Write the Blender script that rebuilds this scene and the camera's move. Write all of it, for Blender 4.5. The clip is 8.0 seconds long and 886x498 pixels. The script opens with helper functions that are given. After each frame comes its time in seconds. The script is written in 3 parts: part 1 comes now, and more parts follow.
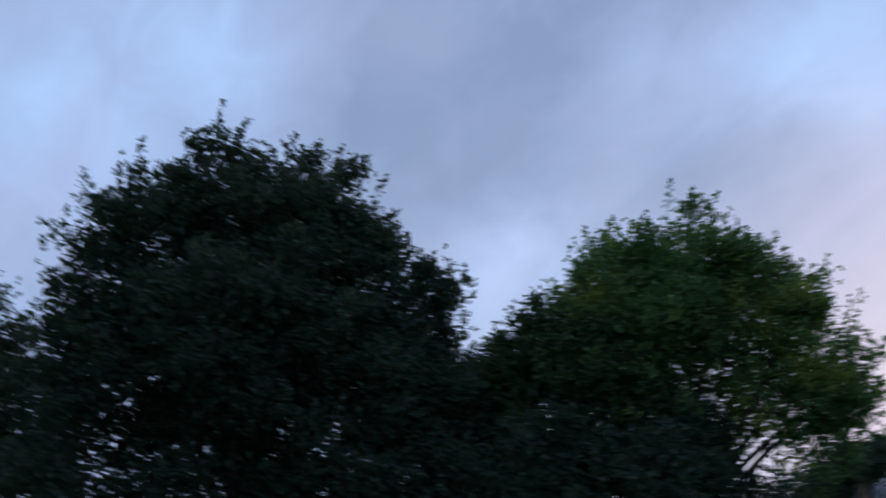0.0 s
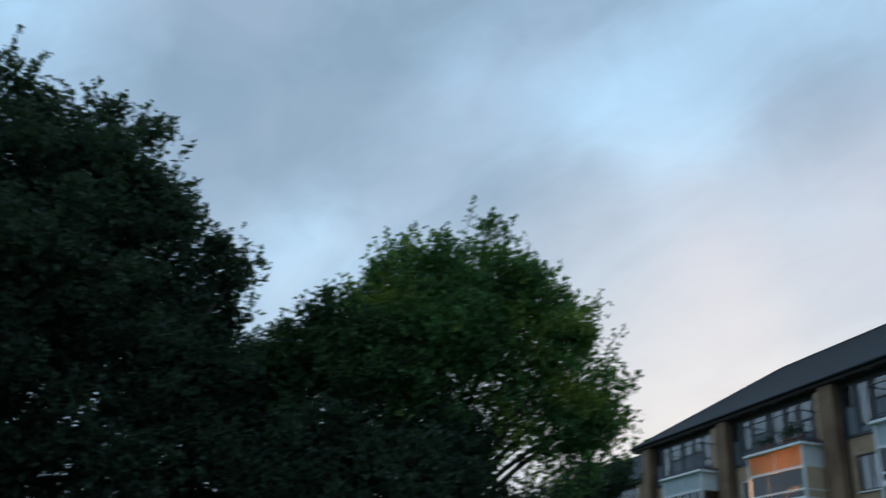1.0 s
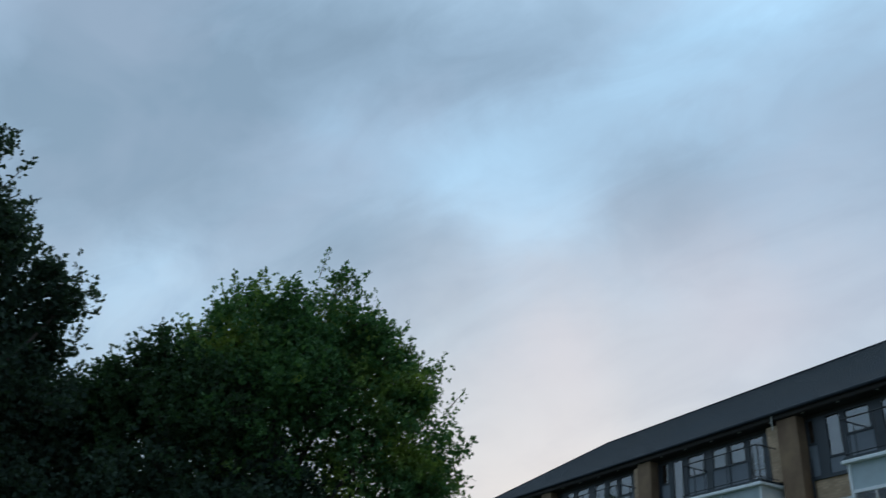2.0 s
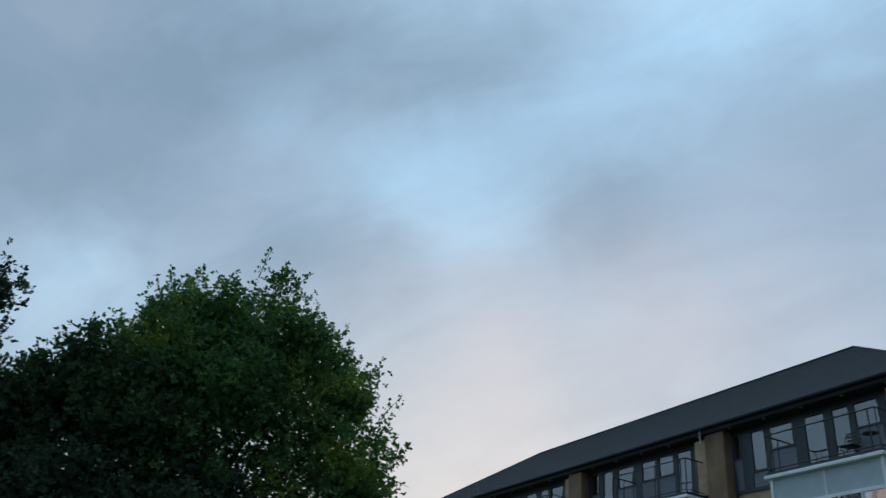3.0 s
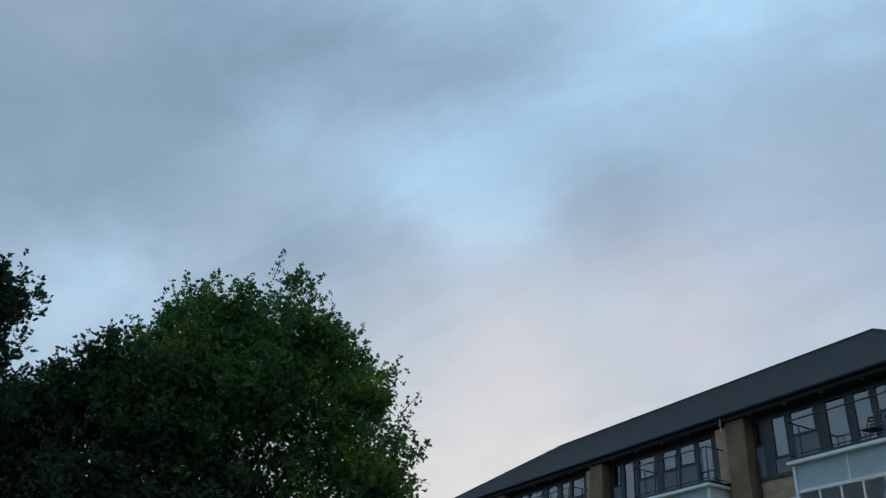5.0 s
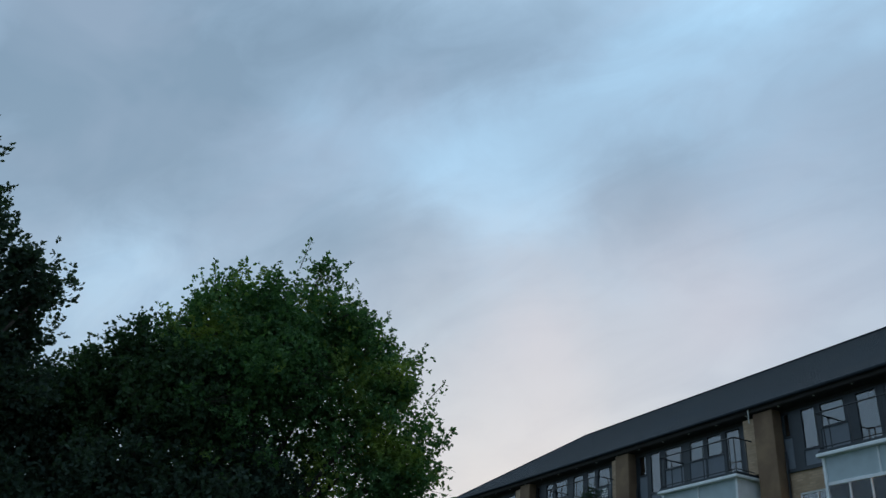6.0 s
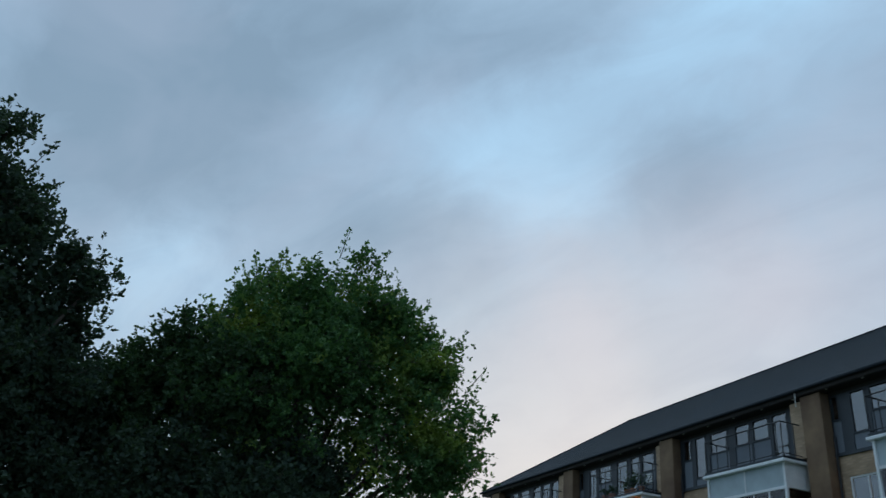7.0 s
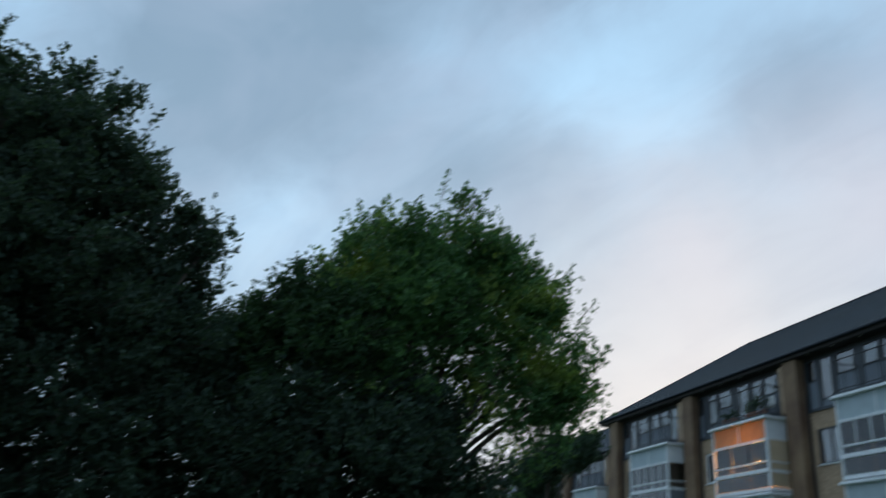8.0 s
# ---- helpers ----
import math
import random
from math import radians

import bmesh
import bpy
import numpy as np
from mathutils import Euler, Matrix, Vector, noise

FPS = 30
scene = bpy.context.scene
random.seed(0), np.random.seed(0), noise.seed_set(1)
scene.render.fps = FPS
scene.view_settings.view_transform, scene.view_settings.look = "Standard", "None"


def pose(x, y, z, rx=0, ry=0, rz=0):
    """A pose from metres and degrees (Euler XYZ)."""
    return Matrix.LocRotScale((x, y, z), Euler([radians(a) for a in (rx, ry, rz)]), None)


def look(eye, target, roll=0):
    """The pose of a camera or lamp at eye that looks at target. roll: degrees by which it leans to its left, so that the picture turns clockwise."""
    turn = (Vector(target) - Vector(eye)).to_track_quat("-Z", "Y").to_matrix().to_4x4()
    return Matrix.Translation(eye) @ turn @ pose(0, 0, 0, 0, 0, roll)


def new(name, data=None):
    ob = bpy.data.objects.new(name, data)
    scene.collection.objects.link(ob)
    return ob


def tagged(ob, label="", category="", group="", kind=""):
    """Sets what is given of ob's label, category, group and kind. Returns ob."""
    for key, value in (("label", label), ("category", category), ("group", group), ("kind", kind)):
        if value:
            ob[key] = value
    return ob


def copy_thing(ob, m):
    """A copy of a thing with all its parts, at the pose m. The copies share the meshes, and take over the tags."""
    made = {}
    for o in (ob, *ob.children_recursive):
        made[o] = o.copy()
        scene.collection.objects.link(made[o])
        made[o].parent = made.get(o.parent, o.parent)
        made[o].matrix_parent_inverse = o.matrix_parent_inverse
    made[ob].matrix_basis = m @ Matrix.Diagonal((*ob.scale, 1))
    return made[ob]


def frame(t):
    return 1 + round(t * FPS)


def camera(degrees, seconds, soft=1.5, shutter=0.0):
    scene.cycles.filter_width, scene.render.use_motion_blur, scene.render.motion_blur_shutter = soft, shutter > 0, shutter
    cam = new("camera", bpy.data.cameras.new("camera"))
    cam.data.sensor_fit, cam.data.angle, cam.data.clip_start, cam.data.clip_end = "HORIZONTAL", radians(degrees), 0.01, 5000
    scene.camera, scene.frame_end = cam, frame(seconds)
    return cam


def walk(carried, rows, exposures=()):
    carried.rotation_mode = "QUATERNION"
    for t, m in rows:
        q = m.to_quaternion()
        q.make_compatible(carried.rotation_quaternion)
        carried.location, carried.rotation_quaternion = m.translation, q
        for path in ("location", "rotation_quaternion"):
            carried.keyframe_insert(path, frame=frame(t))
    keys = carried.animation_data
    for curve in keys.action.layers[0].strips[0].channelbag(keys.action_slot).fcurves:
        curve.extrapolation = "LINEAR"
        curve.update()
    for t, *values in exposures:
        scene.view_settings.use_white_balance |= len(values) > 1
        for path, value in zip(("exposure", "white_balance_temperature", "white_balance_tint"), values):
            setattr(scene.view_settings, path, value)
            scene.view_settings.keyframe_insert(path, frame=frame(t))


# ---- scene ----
# The camera turns on the spot, held at eye height.
cam = camera(57.0, 8.0, soft=1.4, shutter=0.7)
EYE, ARM = 1.6, 0.06
TURNS = [
    (0.0, 93.36, 23.89, 1.63), (0.5, 85.04, 23.45, 3.69), (1.0, 78.12, 24.24, 4.50), (1.5, 71.36, 26.66, 4.77),
    (1.7, 69.40, 28.03, 5.22), (2.8, 63.45, 29.70, 5.49), (3.0, 62.51, 29.85, 5.58), (3.5, 61.41, 30.08, 5.14),
    (4.0, 61.52, 30.19, 4.25), (4.5, 62.56, 29.96, 3.93), (4.7, 62.95, 29.80, 3.92), (5.8, 65.09, 28.72, 5.10),
    (6.0, 65.53, 28.58, 5.24), (6.5, 67.01, 28.07, 5.61), (7.0, 68.46, 27.47, 5.42), (7.5, 70.54, 25.76, 4.66),
    (8.0, 75.91, 22.55, 4.30),
]


def held(yaw, pitch, roll):
    turn = pose(0, 0, 0, 0, 0, yaw) @ pose(0, 0, 0, 90 + pitch) @ pose(0, 0, 0, 0, 0, roll)
    return Matrix.Translation((0, 0, EYE)) @ turn @ Matrix.Translation((0, 0, -ARM))


walk(cam, [(t, held(*a)) for t, *a in TURNS],
     exposures=[(0.0, 0.05, 6100, 24), (0.5, 0.1, 6320, 14), (1.0, 0.2, 6430, 5), (1.5, 0.15, 6430, 5), (3.0, 0.0, 6430, 5), (4.5, 0.0, 6430, 5),
                (6.5, 0.02, 6430, 5), (7.5, 0.07, 6430, 5), (8.0, 0.22, 6430, 5)])

# ---- world: cloudy dusk sky ----
world = bpy.data.worlds.new("sky")
scene.world = world
world.use_nodes = True
nt = world.node_tree
nt.nodes.clear()


def node(tree, kind, **values):
    n = tree.nodes.new(kind)
    for key, value in values.items():
        if key in ("operation", "blend_type", "data_type", "sky_type", "sun_disc", "sun_elevation", "sun_rotation", "wave_type", "feature", "noise_dimensions", "bands_direction", "interpolation_type", "distribution"):
            setattr(n, key, value)
        else:
            n.inputs[key.replace("_", " ")].default_value = value
    return n


def wire(tree, a, b):
    tree.links.new(a, b)


def ramp(tree, fac, stops):
    n = tree.nodes.new("ShaderNodeValToRGB")
    while len(n.color_ramp.elements) < len(stops):
        n.color_ramp.elements.new(0.5)
    for e, (p, c) in zip(n.color_ramp.elements, stops):
        e.position, e.color = p, (*c, 1) if len(c) == 3 else c
    wire(tree, fac, n.inputs["Fac"])
    return n.outputs["Color"]


def math_node(tree, op, a, b=None, c=None, clamp=False):
    n = tree.nodes.new("ShaderNodeMath")
    n.operation, n.use_clamp = op, clamp
    for i, v in enumerate((a, b, c)):
        if v is None:
            continue
        if isinstance(v, (int, float)):
            n.inputs[i].default_value = v
        else:
            wire(tree, v, n.inputs[i])
    return n.outputs[0]


def mix_color(tree, fac, a, b, blend="MIX"):
    n = tree.nodes.new("ShaderNodeMix")
    n.data_type, n.blend_type = "RGBA", blend
    for sock, v in ((n.inputs[0], fac), (n.inputs[6], a), (n.inputs[7], b)):
        if isinstance(v, (int, float)):
            sock.default_value = v
        elif isinstance(v, tuple):
            sock.default_value = (*v, 1)
        else:
            wire(tree, v, sock)
    return n.outputs[2]


def build_sky():
    coord = nt.nodes.new("ShaderNodeTexCoord").outputs["Generated"]
    # clouds are drawn out along the wind
    wind = Vector((0.743, 0.645, 0.187)).normalized()
    along = nt.nodes.new("ShaderNodeVectorMath")
    along.operation = "DOT_PRODUCT"
    along.inputs[1].default_value = wind
    wire(nt, coord, along.inputs[0])
    pull = nt.nodes.new("ShaderNodeVectorMath")
    pull.operation = "SCALE"
    pull.inputs[0].default_value = wind * -0.62
    wire(nt, along.outputs["Value"], pull.inputs["Scale"])
    stretch = nt.nodes.new("ShaderNodeVectorMath")
    wire(nt, coord, stretch.inputs[0])
    wire(nt, pull.outputs[0], stretch.inputs[1])
    warp = node(nt, "ShaderNodeTexNoise", Scale=5.0, Detail=6.0, Roughness=0.66)
    wire(nt, coord, warp.inputs["Vector"])
    shift = nt.nodes.new("ShaderNodeVectorMath")
    shift.operation = "MULTIPLY_ADD"
    shift.inputs[1].default_value, shift.inputs[2].default_value = (0.11, 0.11, 0.11), (-0.055, -0.055, -0.055)
    wire(nt, warp.outputs["Color"], shift.inputs[0])
    bent = nt.nodes.new("ShaderNodeVectorMath")
    wire(nt, coord, bent.inputs[0])
    wire(nt, shift.outputs[0], bent.inputs[1])
    way = nt.nodes.new("ShaderNodeVectorMath")
    way.operation = "NORMALIZE"
    wire(nt, bent.outputs[0], way.inputs[0])
    clouds = node(nt, "ShaderNodeTexNoise", Scale=4.2, Detail=5.0, Roughness=0.5, Distortion=0.5)
    wire(nt, stretch.outputs[0], clouds.inputs["Vector"])
    cover = math_node(nt, "MULTIPLY_ADD", clouds.outputs[0], 0.5, 0.17)
    fine = node(nt, "ShaderNodeTexNoise", Scale=13.0, Detail=5.0, Roughness=0.55, Distortion=0.8)
    wire(nt, stretch.outputs[0], fine.inputs["Vector"])
    cover = math_node(nt, "ADD", cover, math_node(nt, "MULTIPLY_ADD", fine.outputs[0], 0.62, -0.31))

    def lobe(d, sigma, amount, to):
        dot = nt.nodes.new("ShaderNodeVectorMath")
        dot.operation = "DOT_PRODUCT"
        dot.inputs[1].default_value = Vector(d).normalized()
        wire(nt, way.outputs[0], dot.inputs[0])
        w = math_node(nt, "POWER", math_node(nt, "MAXIMUM", dot.outputs["Value"], 0.0), 1 / radians(sigma) ** 2)
        return math_node(nt, "MULTIPLY_ADD", w, amount, to)

    # thin bright breaks and thicker, darker banks in the cloud deck
    for x, y, z, sigma, amount in BREAKS + BANKS:
        cover = lobe((x, y, z), sigma, amount, cover)
    cloud = ramp(nt, cover, [(0.0, (0.232, 0.330, 0.458)), (0.35, (0.295, 0.416, 0.575)), (0.6, (0.345, 0.50, 0.692)), (1.0, (0.425, 0.655, 0.905))])
    # lavender undersides drift through the deck
    veil = node(nt, "ShaderNodeTexNoise", Scale=5.5, Detail=4.0, Roughness=0.55, Distortion=0.6)
    wire(nt, stretch.outputs[0], veil.inputs["Vector"])
    cloud = mix_color(nt, ramp(nt, veil.outputs[0], [(0.46, (0, 0, 0)), (0.68, (0.42, 0.42, 0.42))]), cloud, (0.368, 0.448, 0.60))
    # pale pink afterglow low in the west, fading upwards
    sep = nt.nodes.new("ShaderNodeSeparateXYZ")
    wire(nt, way.outputs[0], sep.inputs[0])
    glow = ramp(nt, sep.outputs["Z"], [(0.0, (1, 1, 1)), (0.20, (0.95, 0.95, 0.95)), (0.34, (0.66, 0.66, 0.66)), (0.44, (0.30, 0.30, 0.30)), (0.56, (0.06, 0.06, 0.06)), (0.70, (0, 0, 0))])
    streaks = math_node(nt, "MULTIPLY_ADD", fine.outputs[0], 2.4, -0.30, clamp=True)
    west = math_node(nt, "MULTIPLY", math_node(nt, "MULTIPLY", glow, streaks), lobe((-0.66, 0.72, 0.2), 48, 0.80, 0.0))
    colour = mix_color(nt, west, cloud, ramp(nt, cover, [(0.1, (0.405, 0.505, 0.615)), (0.8, (0.595, 0.672, 0.765))]))
    warm = lobe((-0.83, 0.50, 0.15), 11, 0.68, 0.0)
    colour = mix_color(nt, warm, colour, (0.90, 0.77, 0.72))
    # faint lavender wisps over the roofs
    for d, sigma, amount in (((-0.642, 0.636, 0.429), 4, 0.36), ((-0.788, 0.491, 0.370), 3.5, 0.34), ((-0.52, 0.74, 0.42), 5, 0.18)):
        colour = mix_color(nt, lobe(d, sigma, amount, 0.0), colour, (0.76, 0.68, 0.74))
    # an overcast deck is brighter towards the zenith
    zenith = ramp(nt, sep.outputs["Z"], [(0.68, (1, 1, 1)), (0.90, (2.2, 2.15, 2.05))])
    colour = mix_color(nt, 1.0, colour, zenith, "MULTIPLY")
    # the low sky away from the afterglow is already dim
    east = lobe((0.94, -0.30, 0.0), 62, 1.0, 0.0)
    dim = ramp(nt, sep.outputs["Z"], [(0.0, (0.30, 0.32, 0.36)), (0.65, (1, 1, 1))])
    colour = mix_color(nt, east, colour, mix_color(nt, 1.0, colour, dim, "MULTIPLY"))
    air = node(nt, "ShaderNodeTexSky", sky_type="NISHITA", sun_disc=False, sun_elevation=radians(2), sun_rotation=radians(-42))
    colour = mix_color(nt, 0.015, colour, air.outputs[0], "ADD")
    back = node(nt, "ShaderNodeBackground", Strength=1.0)
    wire(nt, colour, back.inputs["Color"])
    out = nt.nodes.new("ShaderNodeOutputWorld")
    wire(nt, back.outputs[0], out.inputs[0])


BREAKS = [
    (-0.807, 0.182, 0.563, 3, 0.26), (-0.777, 0.271, 0.568, 3, 0.32), (-0.730, 0.336, 0.595, 2.6, 0.20),
    (-0.667, 0.408, 0.624, 3, 0.32), (-0.592, 0.469, 0.656, 3.2, 0.28), (-0.509, 0.528, 0.680, 3.5, 0.32),
    (-0.430, 0.580, 0.691, 4, 0.28), (-0.354, 0.625, 0.696, 5, 0.22), (-0.755, 0.372, 0.540, 2.6, 0.20),
    (-0.741, 0.431, 0.516, 2.6, 0.24), (-0.773, 0.421, 0.475, 2.8, 0.24), (-0.705, 0.472, 0.530, 2.6, 0.2),
    (-0.927, 0.014, 0.374, 2.6, 0.40), (-0.924, 0.080, 0.373, 2.5, 0.28), (-0.535, 0.640, 0.551, 3.5, 0.12),
    (-0.756, -0.447, 0.478, 2.5, 0.14), (-0.755, -0.314, 0.576, 2, 0.12), (-0.724, 0.299, 0.621, 2.2, 0.10),
    (-0.760, 0.346, 0.551, 3, 0.10), (-0.721, -0.495, 0.485, 6, 0.18), (-0.758, -0.302, 0.578, 4, 0.22), (-0.784, -0.196, 0.589, 2.5, 0.18),
]
BANKS = [
    (-0.785, -0.009, 0.619, 7, -0.2), (-0.731, 0.125, 0.671, 6, -0.2), (-0.687, 0.272, 0.674, 4, -0.24),
    (-0.625, 0.376, 0.684, 3, -0.22), (-0.546, 0.432, 0.717, 3, -0.18), (-0.853, 0.098, 0.512, 4, -0.1),
    (-0.834, 0.249, 0.491, 3.5, -0.2), (-0.801, 0.339, 0.493, 2.5, -0.13), (-0.640, 0.550, 0.537, 2.8, -0.22),
    (-0.627, 0.592, 0.507, 2.5, -0.12), (-0.791, 0.454, 0.411, 4, -0.1), (-0.402, 0.693, 0.598, 4, -0.14),
    (-0.790, -0.086, 0.607, 5, -0.14), (-0.841, -0.042, 0.539, 5, -0.14), (-0.877, -0.037, 0.479, 4, -0.20),
    (-0.446, 0.574, 0.687, 3.5, -0.14), (-0.549, 0.422, 0.722, 3, -0.08), (-0.848, -0.111, 0.519, 5, -0.12), (-0.772, -0.142, 0.620, 5, -0.08),
]
build_sky()

sun_data = bpy.data.lights.new("sun", "SUN")
sun_data.energy, sun_data.angle, sun_data.color = 0.25, radians(30), (1.0, 0.80, 0.68)
sun = new("sun", sun_data)
sun.matrix_world = look((-60, 66, 12), (0, 0, 0))


# ---- materials ----
def material(name, base, rough=0.6, metal=0.0, vary=0.25, scale=6.0, bump=0.15, bump_scale=60.0, spec=0.5, tint=None):
    m = bpy.data.materials.new(name)
    m.use_nodes = True
    t = m.node_tree
    b = t.nodes["Principled BSDF"]
    pos = t.nodes.new("ShaderNodeTexCoord").outputs["Object"]
    big = node(t, "ShaderNodeTexNoise", Scale=scale, Detail=4.0, Roughness=0.6)
    wire(t, pos, big.inputs["Vector"])
    low = tuple(c * (1 - vary) for c in base)
    high = tuple(min(1, c * (1 + vary)) for c in (tint or base))
    c1 = ramp(t, big.outputs[0], [(0.3, low), (0.7, high)])
    small = node(t, "ShaderNodeTexNoise", Scale=bump_scale, Detail=3.0)
    wire(t, pos, small.inputs["Vector"])
    c2 = mix_color(t, 0.25, c1, ramp(t, small.outputs[0], [(0.35, (0.55, 0.55, 0.55)), (0.65, (1, 1, 1))]), "MULTIPLY")
    wire(t, c2, b.inputs["Base Color"])
    b.inputs["Metallic"].default_value = metal
    b.inputs["Specular IOR Level"].default_value = spec
    wire(t, math_node(t, "MULTIPLY_ADD", big.outputs[0], 0.3, rough - 0.15, clamp=True), b.inputs["Roughness"])
    bn = node(t, "ShaderNodeBump", Strength=bump, Distance=0.01)
    wire(t, small.outputs[0], bn.inputs["Height"])
    wire(t, bn.outputs[0], b.inputs["Normal"])
    return m


def brick_material():
    m = material("buff_brick", (0.52, 0.36, 0.235), 0.85, vary=0.2, scale=1.3)
    t = m.node_tree
    b = t.nodes["Principled BSDF"]
    pos = t.nodes.new("ShaderNodeTexCoord").outputs["Object"]
    sep = t.nodes.new("ShaderNodeSeparateXYZ")
    wire(t, pos, sep.inputs[0])
    flat = t.nodes.new("ShaderNodeCombineXYZ")
    wire(t, math_node(t, "ADD", sep.outputs["X"], sep.outputs["Y"]), flat.inputs["X"])
    wire(t, sep.outputs["Z"], flat.inputs["Y"])
    br = node(t, "ShaderNodeTexBrick", Scale=1.0, Mortar_Size=0.010, Brick_Width=0.225, Row_Height=0.075)
    br.inputs["Color1"].default_value, br.inputs["Color2"].default_value = (1, 1, 1, 1), (0.72, 0.70, 0.66, 1)
    br.inputs["Mortar"].default_value = (0.75, 0.78, 0.82, 1)
    wire(t, flat.outputs[0], br.inputs["Vector"])
    old = b.inputs["Base Color"].links[0].from_socket
    wire(t, mix_color(t, 1.0, old, br.outputs["Color"], "MULTIPLY"), b.inputs["Base Color"])
    return m


def slate_material():
    m = material("roof_slate", (0.022, 0.031, 0.040), 0.75, vary=0.38, scale=0.55, bump=0.25, bump_scale=25)
    t = m.node_tree
    b = t.nodes["Principled BSDF"]
    pos = t.nodes.new("ShaderNodeTexCoord").outputs["Object"]
    sep = t.nodes.new("ShaderNodeSeparateXYZ")
    wire(t, pos, sep.inputs[0])
    flat = t.nodes.new("ShaderNodeCombineXYZ")
    wire(t, math_node(t, "ADD", sep.outputs["X"], math_node(t, "MULTIPLY", sep.outputs["Y"], 0.03)), flat.inputs["X"])
    wire(t, sep.outputs["Z"], flat.inputs["Y"])
    br = node(t, "ShaderNodeTexBrick", Scale=1.0, Mortar_Size=0.006, Brick_Width=0.30, Row_Height=0.135)
    br.inputs["Color1"].default_value, br.inputs["Color2"].default_value = (1, 1, 1, 1), (0.70, 0.72, 0.74, 1)
    br.inputs["Mortar"].default_value = (0.45, 0.45, 0.45, 1)
    wire(t, flat.outputs[0], br.inputs["Vector"])
    old = b.inputs["Base Color"].links[0].from_socket
    wire(t, mix_color(t, 1.0, old, br.outputs["Color"], "MULTIPLY"), b.inputs["Base Color"])
    return m


def glass_material(name, tint=(0.85, 0.90, 0.92), gloss=1.0, ior=2.7):
    m = bpy.data.materials.new(name)
    m.use_nodes = True
    t = m.node_tree
    t.nodes.clear()
    clear = node(t, "ShaderNodeBsdfTransparent", Color=(*tint, 1))
    shine = node(t, "ShaderNodeBsdfGlossy", Color=(gloss, gloss, gloss, 1), Roughness=0.02)
    fres = node(t, "ShaderNodeFresnel", IOR=ior)
    wob = node(t, "ShaderNodeTexNoise", Scale=1.1, Detail=1.0)
    bn = node(t, "ShaderNodeBump", Strength=0.05, Distance=0.05)
    wire(t, wob.outputs[0], bn.inputs["Height"])
    wire(t, bn.outputs[0], shine.inputs["Normal"])
    mx = t.nodes.new("ShaderNodeMixShader")
    wire(t, fres.outputs[0], mx.inputs[0])
    wire(t, clear.outputs[0], mx.inputs[1])
    wire(t, shine.outputs[0], mx.inputs[2])
    out = t.nodes.new("ShaderNodeOutputMaterial")
    wire(t, mx.outputs[0], out.inputs[0])
    return m


def cloth_material(name, base, sheer):
    """Thin cloth: light passes through it."""
    m = bpy.data.materials.new(name)
    m.use_nodes = True
    t = m.node_tree
    t.nodes.clear()
    pos = t.nodes.new("ShaderNodeTexCoord").outputs["Object"]
    big = node(t, "ShaderNodeTexNoise", Scale=2.5, Detail=3.0)
    wire(t, pos, big.inputs["Vector"])
    c = ramp(t, big.outputs[0], [(0.3, tuple(v * 0.86 for v in base)), (0.7, base)])
    d = t.nodes.new("ShaderNodeBsdfDiffuse")
    s = t.nodes.new("ShaderNodeBsdfTranslucent")
    wire(t, c, d.inputs[0])
    wire(t, c, s.inputs[0])
    mx = node(t, "ShaderNodeMixShader", Fac=sheer)
    wire(t, d.outputs[0], mx.inputs[1])
    wire(t, s.outputs[0], mx.inputs[2])
    out = t.nodes.new("ShaderNodeOutputMaterial")
    wire(t, mx.outputs[0], out.inputs[0])
    return m


def leaf_material(name, dark, light, yellow, share):
    m = bpy.data.materials.new(name)
    m.use_nodes = True
    t = m.node_tree
    t.nodes.clear()
    geo = t.nodes.new("ShaderNodeNewGeometry")
    one = ramp(t, geo.outputs["Random Per Island"], [(0.0, dark), (1.0, light)])
    pos = t.nodes.new("ShaderNodeTexCoord").outputs["Object"]
    patch = node(t, "ShaderNodeTexNoise", Scale=0.75, Detail=3.0, Roughness=0.6)
    wire(t, pos, patch.inputs["Vector"])
    w = ramp(t, patch.outputs[0], [(1 - share - 0.06, (0, 0, 0)), (1 - share + 0.08, (1, 1, 1))])
    c = mix_color(t, w, one, yellow)
    d = node(t, "ShaderNodeBsdfPrincipled", Roughness=0.65)
    d.inputs["Specular IOR Level"].default_value = 0.15
    s = t.nodes.new("ShaderNodeBsdfTranslucent")
    wire(t, c, d.inputs["Base Color"])
    wire(t, mix_color(t, 1.0, c, (0.95, 1.0, 0.5), "MULTIPLY"), s.inputs[0])
    mx = node(t, "ShaderNodeMixShader", Fac=0.42)
    wire(t, d.outputs[0], mx.inputs[1])
    wire(t, s.outputs[0], mx.inputs[2])
    out = t.nodes.new("ShaderNodeOutputMaterial")
    wire(t, mx.outputs[0], out.inputs[0])
    return m


